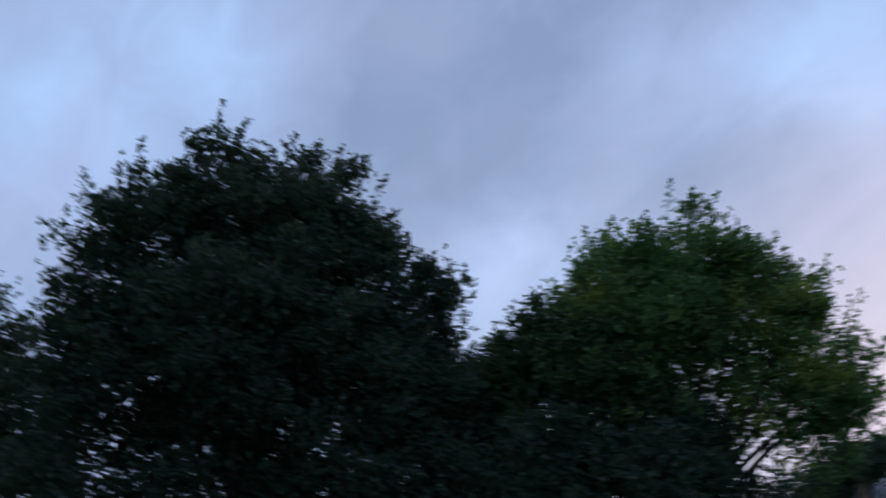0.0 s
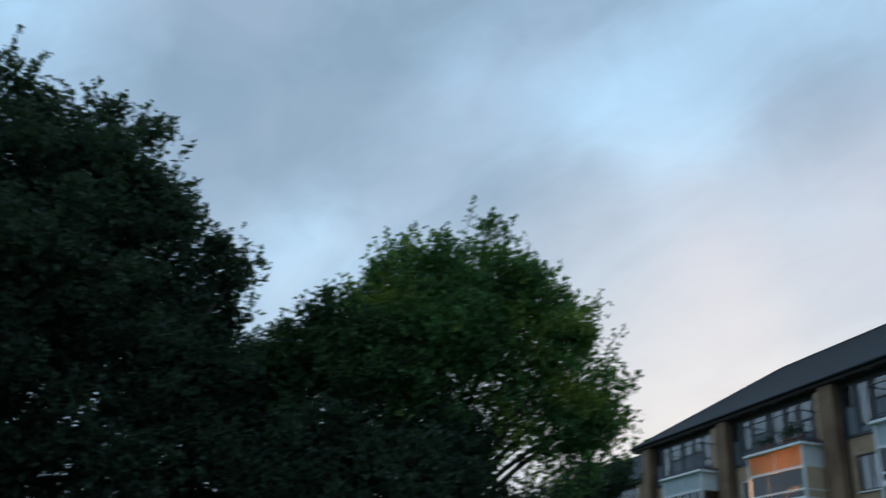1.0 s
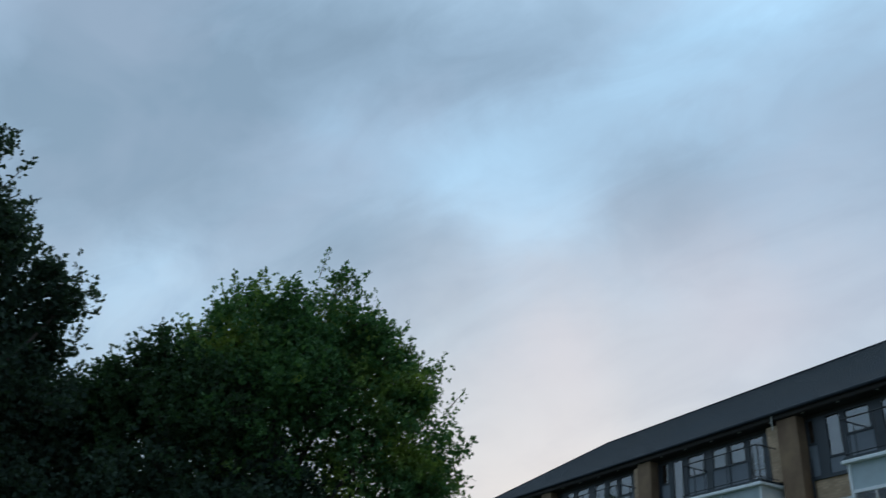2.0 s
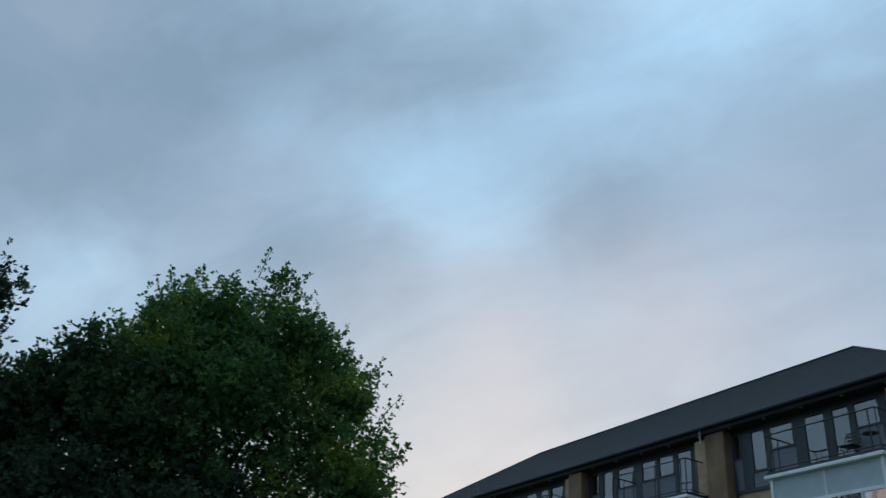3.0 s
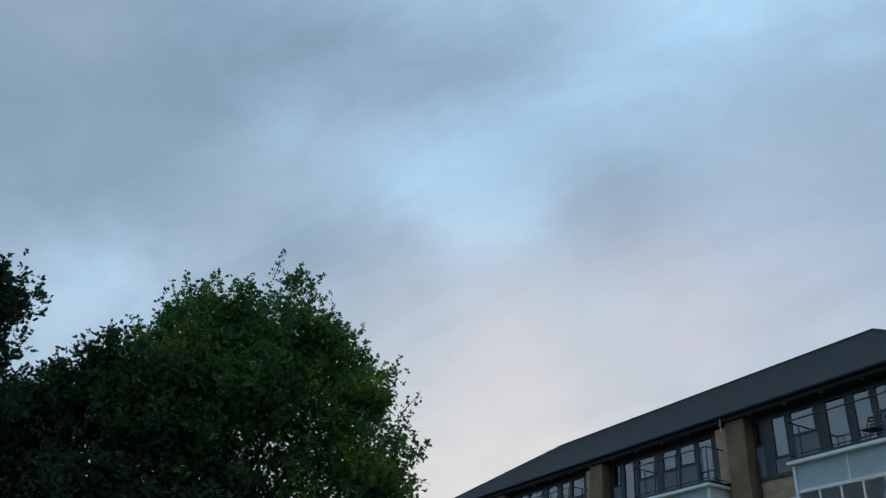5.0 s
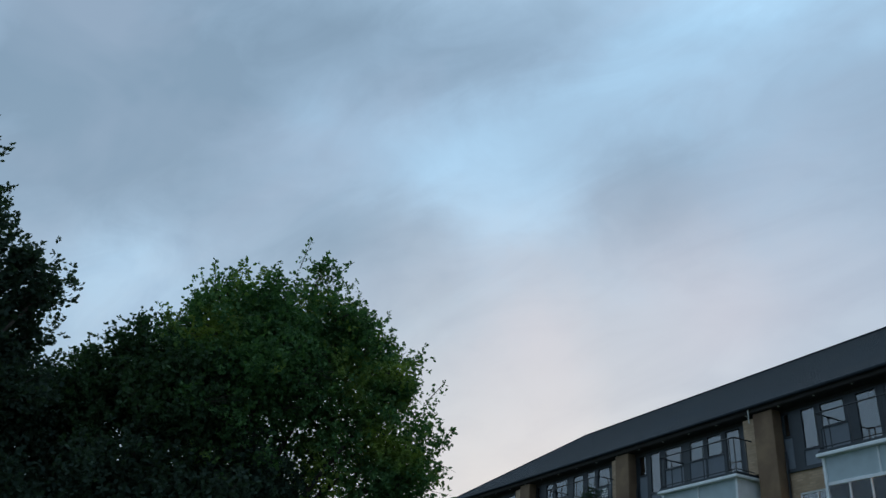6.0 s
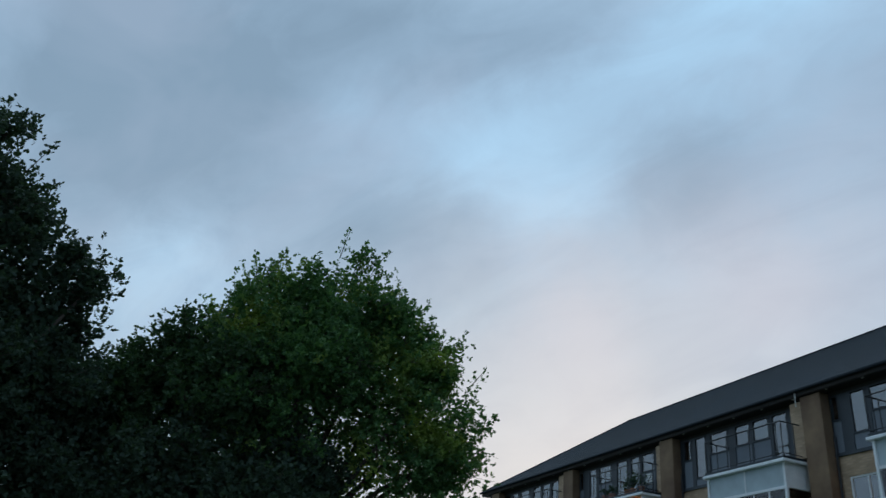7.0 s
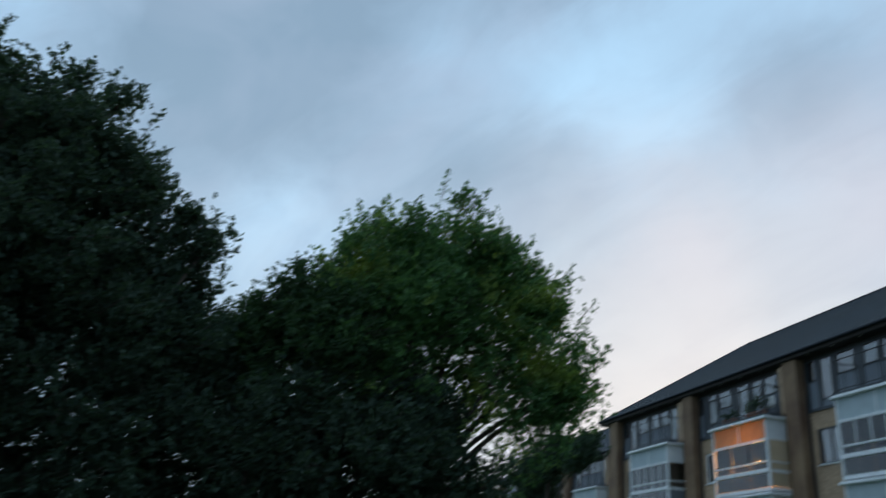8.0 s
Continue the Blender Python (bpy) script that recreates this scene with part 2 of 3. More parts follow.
BRICK = brick_material()
PILLAR = material("pillar_brick", (0.205, 0.116, 0.072), 0.85, vary=0.3, scale=0.9, bump=0.3, tint=(0.225, 0.148, 0.088))
SLATE = slate_material()
SOFFIT = material("soffit_boards", (0.022, 0.016, 0.013), 0.7, vary=0.35, scale=2.5)
GUTTER = material("gutter_metal", (0.020, 0.024, 0.030), 0.8, metal=0.0, vary=0.2, spec=0.2)
CLAD = material("slate_blue_cladding", (0.155, 0.175, 0.205), 0.6, vary=0.12, scale=1.6)
FRAME = material("dark_frame_paint", (0.022, 0.030, 0.038), 0.45, vary=0.2)
WHITE = material("white_paint", (0.80, 0.81, 0.82), 0.5, vary=0.08, scale=3, bump=0.05)
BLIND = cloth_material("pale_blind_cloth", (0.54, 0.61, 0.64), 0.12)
# pale blind cloth again, with the lamp's orange glow put into its colour
LAMPLIT_CLOTH = cloth_material("lamplit_cloth", (0.60, 0.43, 0.26), 0.5)
NET = cloth_material("net_curtain_cloth", (0.94, 0.95, 0.96), 0.05)
GREEN_CLOTH = cloth_material("grey_green_cloth", (0.42, 0.48, 0.42), 0.2)
GLASS = glass_material("window_glass", (0.96, 0.97, 0.98))
CLEAR = glass_material("balcony_glass", (0.90, 0.92, 0.92), ior=1.7)
PARAPET = glass_material("smoky_glass", (0.55, 0.58, 0.58), ior=1.8)
# the dimness of the unlit rooms is put into this dark plaster colour
ROOM_UNLIT = material("unlit_room_plaster", (0.20, 0.17, 0.14), 0.9, vary=0.2, scale=1)
# lit copy of the room plaster: warm lamplight put into the colour
ROOM_LIT = material("lit_room_plaster", (0.55, 0.42, 0.28), 0.9, vary=0.15, scale=1)
PIPE = material("pale_pipe", (0.55, 0.55, 0.52), 0.5, vary=0.15)
BLACK = material("black_steel", (0.016, 0.018, 0.022), 0.4, vary=0.2)
BARK = material("bark", (0.070, 0.055, 0.042), 0.9, vary=0.45, scale=9, bump=0.6, bump_scale=40)
LEAF_A = leaf_material("leaf_dark", (0.032, 0.055, 0.042), (0.064, 0.098, 0.068), (0.078, 0.094, 0.052), 0.30)
LEAF_B = leaf_material("leaf_green", (0.056, 0.125, 0.056), (0.120, 0.225, 0.084), (0.250, 0.320, 0.072), 0.42)
LEAF_C = leaf_material("leaf_mid", (0.028, 0.060, 0.032), (0.060, 0.106, 0.048), (0.096, 0.130, 0.044), 0.25)
GRASS = material("grass", (0.045, 0.075, 0.025), 0.9, vary=0.4, scale=0.6, bump=0.5, bump_scale=90)
CLAY = material("terracotta", (0.32, 0.13, 0.07), 0.8)
PAPER = material("white_plastic", (0.75, 0.75, 0.72), 0.5, vary=0.05)


# ---- mesh helpers ----
def block(bm, x0, x1, y0, y1, z0, z1, bevel=0.0):
    made = bmesh.ops.create_cube(bm, size=1.0)["verts"]
    for v in made:
        v.co = Vector(((x0 + x1) / 2 + v.co.x * (x1 - x0), (y0 + y1) / 2 + v.co.y * (y1 - y0), (z0 + z1) / 2 + v.co.z * (z1 - z0)))
    if bevel:
        edges = list({e for v in made for e in v.link_edges})
        bmesh.ops.bevel(bm, geom=edges, offset=bevel, segments=1, affect="EDGES")
    return bm


def solid(*a, bevel=0.0):
    return block(bmesh.new(), *a, bevel=bevel)


def rod(bm, a, b, r0, r1=None, sides=8):
    """A tapered round bar from a to b."""
    a, b = Vector(a), Vector(b)
    turn = (b - a).to_track_quat("Z", "Y").to_matrix()
    rings = []
    for p, r in ((a, r0), (b, r0 if r1 is None else r1)):
        rings.append([bm.verts.new(p + turn @ Vector((r * math.cos(6.2832 * i / sides), r * math.sin(6.2832 * i / sides), 0))) for i in range(sides)])
    for i in range(sides):
        bm.faces.new((rings[0][i], rings[0][(i + 1) % sides], rings[1][(i + 1) % sides], rings[1][i]))
    bm.faces.new(rings[0][::-1])
    bm.faces.new(rings[1])
    return bm


def origin(ob):
    while ob.parent:
        ob = ob.parent
    return ob.location.copy()


def part(name, bm, mat, parent, label=""):
    """One mesh object, given in world coordinates, under a thing or a part."""
    bmesh.ops.translate(bm, verts=bm.verts[:], vec=-origin(parent))
    me = bpy.data.meshes.new(name)
    bm.to_mesh(me)
    bm.free()
    me.materials.append(mat)
    ob = new(name, me)
    ob.parent = parent
    if label:
        ob["label"] = label
    return ob


def thing(name, at, label, category, group="", kind=""):
    ob = new(name)
    ob.empty_display_size = 0.2
    ob.location = at
    return tagged(ob, label, category, group, kind)


# ---- ground ----
def build_ground():
    bm = bmesh.new()
    n, reach = 48, 600.0
    for i in range(n + 1):
        for j in range(n + 1):
            u, v = 2 * i / n - 1, 2 * j / n - 1
            x, y = reach * u * abs(u), reach * v * abs(v)
            near = min(1, math.hypot(x, y) / 8)
            bm.verts.new((x, y, 0.12 * near * (noise.noise(Vector((x * 0.05, y * 0.05, 0))))))
    bm.verts.ensure_lookup_table()
    for i in range(n):
        for j in range(n):
            a = i * (n + 1) + j
            bm.faces.new((bm.verts[a], bm.verts[a + n + 1], bm.verts[a + n + 2], bm.verts[a + 1]))
    me = bpy.data.meshes.new("ground")
    bm.to_mesh(me)
    bm.free()
    me.materials.append(GRASS)
    tagged(new("ground", me), "dim green lawn under the trees at dusk", "ground", kind="structure")


build_ground()

# ---- the block of flats ----
Y_PIL, Y_FAC, Y_BOX = 20.0, 20.4, 19.3
PILLARS = [-12.05, -18.74, -25.88, -32.95, -40.15]
WIDE = 0.80
EAVE_Y, EAVE_Z = 19.9, 10.60
X_L, X_R, HALF, RISE = -41.2, -10.90, 5.65, 3.80
LEVELS = [8.43, 5.69, 2.95]


def roof_plane(p0, p1, q0, q1, rows):
    """One sheet of lapped slate courses between the eave p0-p1 and the ridge q0-q1."""
    bm = bmesh.new()
    p0, p1, q0, q1 = map(Vector, (p0, p1, q0, q1))
    up = Vector((0, 0, 0.022))
    base = [bm.verts.new(p0), bm.verts.new(p1)]
    for i in range(rows):
        a, b = i / rows, (i + 1) / rows
        lo = [bm.verts.new(p0.lerp(q0, a) + up), bm.verts.new(p1.lerp(q1, a) + up)]
        hi = [bm.verts.new(p0.lerp(q0, b)), bm.verts.new(p1.lerp(q1, b))]
        bm.faces.new((base[0], base[1], lo[1], lo[0]))
        bm.faces.new((lo[0], lo[1], hi[1], hi[0]))
        base = hi
    return bm


def window(parent, x0, x1, z0, z1, y, curtain=True, bars=(), frame_mat=None, name="window"):
    """A framed window: frame bars, one pane a light, a curtain behind."""
    frame_mat = frame_mat or FRAME
    w = 0.055
    bm = bmesh.new()
    block(bm, x0, x1, y - 0.03, y + 0.05, z0, z0 + w)
    block(bm, x0, x1, y - 0.03, y + 0.05, z1 - w, z1)
    block(bm, x0, x0 + w, y - 0.03, y + 0.05, z0 + w, z1 - w)
    block(bm, x1 - w, x1, y - 0.03, y + 0.05, z0 + w, z1 - w)
    for b in bars:
        block(bm, b - 0.02, b + 0.02, y - 0.028, y + 0.045, z0 + w, z1 - w)
    win = part(name, bm, frame_mat, parent)
    edges = [x0 + w, *bars, x1 - w]
    for a, b in zip(edges, edges[1:]):
        pane = part("pane", solid(a, b, y + 0.008, y + 0.014, z0 + w, z1 - w), GLASS, win, "clear reflecting glass")
        pane.visible_shadow = False
    if curtain:
        bm = bmesh.new()
        n = max(6, int((x1 - x0) / 0.035))
        gap = random.uniform(0.0, 0.12)
        ph = random.uniform(0, 6)
        rows = []
        for i in range(n + 1):
            x = x0 + gap + (x1 - x0 - gap) * i / n
            yy = y + 0.14 + 0.034 * math.sin(i * 1.3 + ph) + 0.012 * math.sin(i * 0.7)
            rows.append((bm.verts.new((x, yy, z0)), bm.verts.new((x, yy, z1))))
        for (a, b), (c, d) in zip(rows, rows[1:]):
            bm.faces.new((a, c, d, b))
        part("curtain", bm, NET, win, "pale net curtain")
    return win


def facade_top(root, bay, xl, xr):
    """The set-back top floor of one bay between two pillars."""
    z0, z1 = LEVELS[0] + 0.06, 10.27
    y = Y_FAC
    # lights: start, end, and the height of the sill
    if bay % 2 == 0:
        lights = [(0.02, 0.34, 9.46), (0.72, 1.32, 8.96), (1.43, 2.36, 9.48), (2.69, 3.45, 8.74), (3.62, 4.25, 8.74), (4.33, 5.15, 9.48), (5.27, 5.55, 9.40)]
        k = (xr - xl) / 5.89
    else:
        lights = [(0.16, 0.62, 9.46), (0.80, 1.44, 8.74), (1.64, 2.60, 9.46), (2.93, 3.71, 9.50), (3.79, 4.58, 9.50), (4.68, 5.40, 8.74)]
        k = (xr - xl) / 6.34
    lights = [(xl + a * k, xl + b * k, s) for a, b, s in lights]
    brick = 0.30 if bay % 2 == 0 else 0.50
    cuts = [xl] + [v for a, b, s in lights for v in (a, b)] + [xr]
    for i in range(0, len(cuts), 2):
        if cuts[i + 1] - cuts[i] > 0.01:
            end = cuts[i + 1] - (brick if i == len(cuts) - 2 else 0.0)
            if end - cuts[i] > 0.01:
                part("wall", solid(cuts[i], end, y - 0.02, y + 0.25, z0, z1), FRAME, root, "dark mullion")
    part("wall", solid(xr - brick, xr - 0.004, y - 0.32, y + 0.25, z0, z1), BRICK, root, "buff brick return beside the pillar")
    for a, b, s in lights:
        part("cladding_panel", solid(a, b, y + 0.004, y + 0.25, z0, s, bevel=0.006), CLAD, root, "slate blue panel under the window")
        window(root, a, b, s, z1, y, curtain=True)
    # backing sheet in dark colour stands for the unlit room
    part("room", solid(xl, xr, y + 1.6, y + 1.7, z0, z1), ROOM_UNLIT, root, "room wall behind the windows, dimness put into its colour")
    part("wall", solid(xl, xr, y - 0.03, y + 0.3, z1, 10.378), SOFFIT, root, "dark boarded head under the eaves")
    part("floor_band", solid(xl, xr, y - 0.06, y + 0.3, LEVELS[0] - 0.04, LEVELS[0] + 0.06), FRAME, root, "dark band at floor level")
    # narrow dark downpipe beside the pillar
    part("downpipe", rod(bmesh.new(), (xl + 0.07, y - 0.07, 2.5), (xl + 0.07, y - 0.07, z0 + 0.55), 0.035), BLACK, root)


def facade_lower(root, bay, xl, xr, level):
    """Brickwork and a two-light window beside the glazed balcony on a lower floor."""
    zt, zb = LEVELS[level] - 0.04, (LEVELS[level + 1] - 0.04 if level + 1 < len(LEVELS) else 0.0)
    y = Y_FAC
    a, b = xl + 0.35, xl + 1.95
    s, h = zt - 1.85, zt - 0.62
    x_box = xr - 0.22 - 3.5
    part("wall", solid(xl, xr, y, y + 0.3, h, zt), BRICK, root)
    part("wall", solid(xl, xr, y, y + 0.3, zb, s), BRICK, root)
    part("wall", solid(xl, a, y, y + 0.3, s, h), BRICK, root)
    part("wall", solid(b, x_box + 0.4, y, y + 0.3, s, h), BRICK, root)
    part("wall", solid(x_box + 3.1, xr, y, y + 0.3, s, h), BRICK, root)
    window(root, a, b, s, h, y + 0.05, bars=(a + 0.62,), frame_mat=FRAME if bay % 2 else WHITE)
    part("window_sill", solid(a - 0.06, b + 0.06, y - 0.07, y + 0.05, s - 0.05, s, bevel=0.01), WHITE, root, "pale sill")
    part("room", solid(xl, xr, y + 1.6, y + 1.7, zb, zt), ROOM_UNLIT, root)


def glazed_balcony(root, bay, xr, level, lit):
    """An enclosed balcony: white fascia, blinds, a row of panes, a smoky parapet."""
    x1 = xr - 0.22
    x0 = x1 - 3.5
    zt = LEVELS[level] - 0.06
    zb = LEVELS[level] - 2.74 + 0.14
    y0, y1 = Y_BOX, Y_FAC
    bm = bmesh.new()
    block(bm, x0 - 0.10, x1 + 0.10, y0 - 0.10, y1 - 0.002, zt - 0.10, zt, bevel=0.015)
    bal = part("balcony", bm, WHITE, root, "enclosed balcony in white frames")
    part("floor_slab", solid(x0, x1, y0, y1 - 0.002, zb - 0.14, zb - 0.02), WHITE, bal)
    for x in (x0, x1 - 0.09):
        part("post", solid(x, x + 0.09, y0, y0 + 0.09, zb, zt - 0.10, bevel=0.008), WHITE, bal)
    z_bl, z_rail, z_par = zt - 0.80, zt - 1.62, zt - 1.92
    part("transom", solid(x0 + 0.09, x1 - 0.09, y0 + 0.01, y0 + 0.08, z_bl - 0.09, z_bl, bevel=0.006), WHITE, bal)
    part("rail", solid(x0 + 0.09, x1 - 0.09, y0 - 0.02, y0 + 0.07, z_rail - 0.06, z_rail, bevel=0.006), WHITE, bal)
    part("rail", solid(x0 + 0.09, x1 - 0.09, y0 - 0.03, y0 + 0.08, z_par - 0.12, z_par + 0.02, bevel=0.01), WHITE, bal)
    mid = (x0 + x1) / 2
    blind = LAMPLIT_CLOTH if lit else BLIND
    for a, b in ((x0 + 0.09, mid - 0.02), (mid + 0.02, x1 - 0.09)):
        part("blind", solid(a, b, y0 + 0.05, y0 + 0.056, z_bl, zt - 0.10), blind, bal, "lowered blind, orange lamplight put into its cloth colour" if lit else "lowered pale blind")
    part("mullion", solid(mid - 0.02, mid + 0.02, y0 + 0.02, y0 + 0.07, z_bl, zt - 0.10), WHITE, bal)
    n = 3 if lit else 5
    for i in range(n):
        a = x0 + 0.09 + (x1 - x0 - 0.18) * i / n
        b = x0 + 0.09 + (x1 - x0 - 0.18) * (i + 1) / n
        pane = part("pane", solid(a + 0.02, b - 0.02, y0 + 0.035, y0 + 0.041, z_rail, z_bl - 0.09), CLEAR, bal)
        pane.visible_shadow = False
        if i:
            part("mullion", solid(a - 0.02, a + 0.02, y0 + 0.02, y0 + 0.06, z_rail, z_bl - 0.09), FRAME if lit else WHITE, bal)
        gap = part("pane", solid(a + 0.02, b - 0.02, y0 + 0.03, y0 + 0.036, z_par + 0.02, z_rail - 0.06), CLEAR, bal)
        gap.visible_shadow = False
        low = part("parapet_pane", solid(a + 0.01, b - 0.01, y0 + 0.035, y0 + 0.043, zb, z_par - 0.12), PARAPET, bal, "smoky parapet glass")
        low.visible_shadow = False
    # the side towards the next pillar: panel above, pane below
    for x in (x0 + 0.02, x1 - 0.06):
        part("side_panel", solid(x, x + 0.04, y0 + 0.09, y1 - 0.01, z_bl - 0.05, zt - 0.10), WHITE, bal)
        part("side_rail", solid(x, x + 0.04, y0 + 0.09, y1 - 0.01, z_par - 0.10, z_par), WHITE, bal)
        # lit balcony: walls in lamplit colour, added in place of side panes
        part("side_panel", solid(x, x + 0.03, y0 + 0.09, y1 - 0.01, zb, z_par - 0.10), ROOM_LIT if lit else CLAD, bal)
        part("side_panel", solid(x + 0.005, x + 0.03, y0 + 0.09, y1 - 0.01, z_par, z_bl - 0.05), ROOM_LIT if lit else CLEAR, bal, "added side wall in lamplit colour, in place of a pane" if lit else "clear side pane")
        part("side_rail", solid(x - 0.01, x + 0.045, y0 + 0.09, y1 - 0.01, z_rail - 0.05, z_rail), WHITE, bal)
    # the lit balcony's back wall gets the lamplit plaster colour too
    part("room", solid(x0 + 0.1, x1 - 0.1, y1 + 0.9, y1 + 1.0, zb, zt), ROOM_LIT if lit else ROOM_UNLIT, bal)
    # half-drawn pale curtains behind some of the panes
    for i in () if lit else {0: (0, 4), 1: (3, 4), 2: (0, 3), 3: (2, 4)}[(bay + level) % 4]:
        a = x0 + 0.12 + (x1 - x0 - 0.18) * i / n
        width = (x1 - x0 - 0.18) / n * random.uniform(0.80, 0.98)
        bm = bmesh.new()
        rows = []
        for j in range(15):
            yy = y0 + 0.16 + 0.02 * math.sin(j * 1.7 + i)
            rows.append((bm.verts.new((a + width * j / 14, yy, z_par)), bm.verts.new((a + width * j / 14, yy, z_bl - 0.04))))
        for (p, q), (u, v) in zip(rows, rows[1:]):
            bm.faces.new((p, u, v, q))
        # the curtain by the small lamp carries orange lamplight in its colour
        part("curtain", bm, LAMPLIT_CLOTH if (bay, level, i) == (0, 0, 4) else NET if (i + bay) % 3 else GREEN_CLOTH, bal, "half-drawn curtain")
    if level == 0:
        railing(root, x0, x1)


def railing(root, x0, x1):
    zb, zt = LEVELS[0] + 0.02, 9.54
    y0, y1 = Y_BOX + 0.02, Y_FAC - 0.03
    bm = solid(x0 - 0.05, x1 + 0.05, Y_BOX - 0.04, Y_FAC - 0.07, LEVELS[0] - 0.05, LEVELS[0] + 0.03)
    floor = part("balcony_floor", bm, FRAME, root, "dark open balcony deck")
    bm = bmesh.new()
    rod(bm, (x0, y0, zt), (x1, y0, zt), 0.022)
    rod(bm, (x0, y0, zb + 0.10), (x1, y0, zb + 0.10), 0.016)
    for x in (x0, x1):
        rod(bm, (x, y0, zt), (x, y1, zt), 0.022)
        rod(bm, (x, y0, zb + 0.10), (x, y1, zb + 0.10), 0.016)
    part("handrail", bm, BLACK, floor, "thin black steel handrail")
    posts = [(x0, y0), (x0 + 0.2, y0), (x0 + 1.05, y0), (x0 + 2.1, y0), (x1 - 0.22, y0), (x1, y0), (x1, y0 + 0.5), (x0, y0 + 0.5)]
    for px, py in posts:
        part("post", rod(bmesh.new(), (px, py, zb), (px, py, zt), 0.018), BLACK, floor)


def build_flats():
    root = thing("apartment_building", (-25.8, 25.3, 0), "four-storey block of flats, buff brick, hipped dark slate roof", "building", "blocks of flats")
    # roof
    xl, xr, ye, yb, ze = X_L, X_R, EAVE_Y, EAVE_Y + 2 * HALF, EAVE_Z
    rl, rr, yr, zr = xl + HALF, xr - HALF, EAVE_Y + HALF, EAVE_Z + RISE
    front = part("roof", roof_plane((xl, ye, ze), (xr, ye, ze), (rl, yr, zr), (rr, yr, zr), 34), SLATE, root, "dark blue-grey slate roof slope")
    part("roof", roof_plane((xr, yb, ze), (xl, yb, ze), (rr, yr, zr), (rl, yr, zr), 34), SLATE, root)
    part("roof", roof_plane((xl, yb, ze), (xl, ye, ze), (rl, yr, zr), (rl, yr, zr), 34), SLATE, root)
    part("roof", roof_plane((xr, ye, ze), (xr, yb, ze), (rr, yr, zr), (rr, yr, zr), 34), SLATE, root)
    up = 0.03
    part("ridge_cap", rod(bmesh.new(), (rl, yr, zr + up - 0.03), (rr, yr, zr + up - 0.03), 0.07), GUTTER, root)
    for a, b in (((xl, ye, ze), (rl, yr, zr)), ((xr, ye, ze), (rr, yr, zr)), ((xl, yb, ze), (rl, yr, zr)), ((xr, yb, ze), (rr, yr, zr))):
        part("hip_cap", rod(bmesh.new(), a, b, 0.06), GUTTER, root)
    # gutter, fascia and soffit
    part("fascia", solid(xl, xr, ye, ye + 0.03, ze - 0.20, ze - 0.004), SOFFIT, root, "dark brown fascia board")
    part("fascia", solid(xr - 0.03, xr, ye + 0.03, yb, ze - 0.20, ze - 0.004), SOFFIT, root)
    part("fascia", solid(xl, xl + 0.03, ye + 0.03, yb, ze - 0.20, ze - 0.004), SOFFIT, root)
    part("soffit", solid(xl + 0.03, xr - 0.03, ye + 0.03, yb - 0.03, ze - 0.22, ze - 0.17), SOFFIT, root, "dark boarded soffit")
    part("gutter", rod(bmesh.new(), (xl - 0.05, ye - 0.06, ze - 0.045), (xr + 0.05, ye - 0.06, ze - 0.045), 0.06, sides=10), GUTTER, root, "dark half-round gutter")
    x = xl + 0.6
    while x < xr:
        part("soffit_vent", rod(bmesh.new(), (x, ye + 0.1, ze - 0.235), (x, ye + 0.1, ze - 0.216), 0.035), PIPE, root, "small pale round soffit vent")
        x += 1.35
    # pillars
    for i, px in enumerate(PILLARS):
        part("pillar", solid(px, px + WIDE, Y_PIL, Y_FAC + 0.35, 0, 10.375, bevel=0.02), PILLAR, root, "tall brown brick pillar")
    part("downpipe", rod(bmesh.new(), (PILLARS[1] - 0.03, 19.86, 10.05), (PILLARS[1] - 0.03, 19.86, 10.50), 0.02), PIPE, root, "short pale rainwater pipe")
    # end and back walls
    part("wall", solid(PILLARS[-1] + 0.02, PILLARS[-1] + 0.30, Y_FAC + 0.36, 30.5, 0, 10.375), BRICK, root)
    part("wall", solid(PILLARS[0] + WIDE - 0.30, PILLARS[0] + WIDE - 0.02, Y_FAC + 0.36, 30.5, 0, 10.375), BRICK, root)
    part("wall", solid(PILLARS[-1] + 0.02, PILLARS[0] + WIDE - 0.02, 30.4, 30.7, 0, 10.375), BRICK, root)
    for bay in range(4):
        xr_, xl_ = PILLARS[bay], PILLARS[bay + 1] + WIDE
        facade_top(root, bay, xl_, xr_)
        for level in range(3):
            facade_lower(root, bay, xl_, xr_, level)
            glazed_balcony(root, bay, xr_, level, lit=(bay == 2 and level == 0))
    return root


flats = build_flats()
lower = copy_thing(flats, Matrix.Translation((-25.8 - 30.6, 25.3 + 4.4, 0)))
lower["label"] = "further block of flats, buff brick, half hidden behind trees"

# the lamps that light two enclosed balconies from inside
lamp_x = PILLARS[2] - 0.22 - 1.75


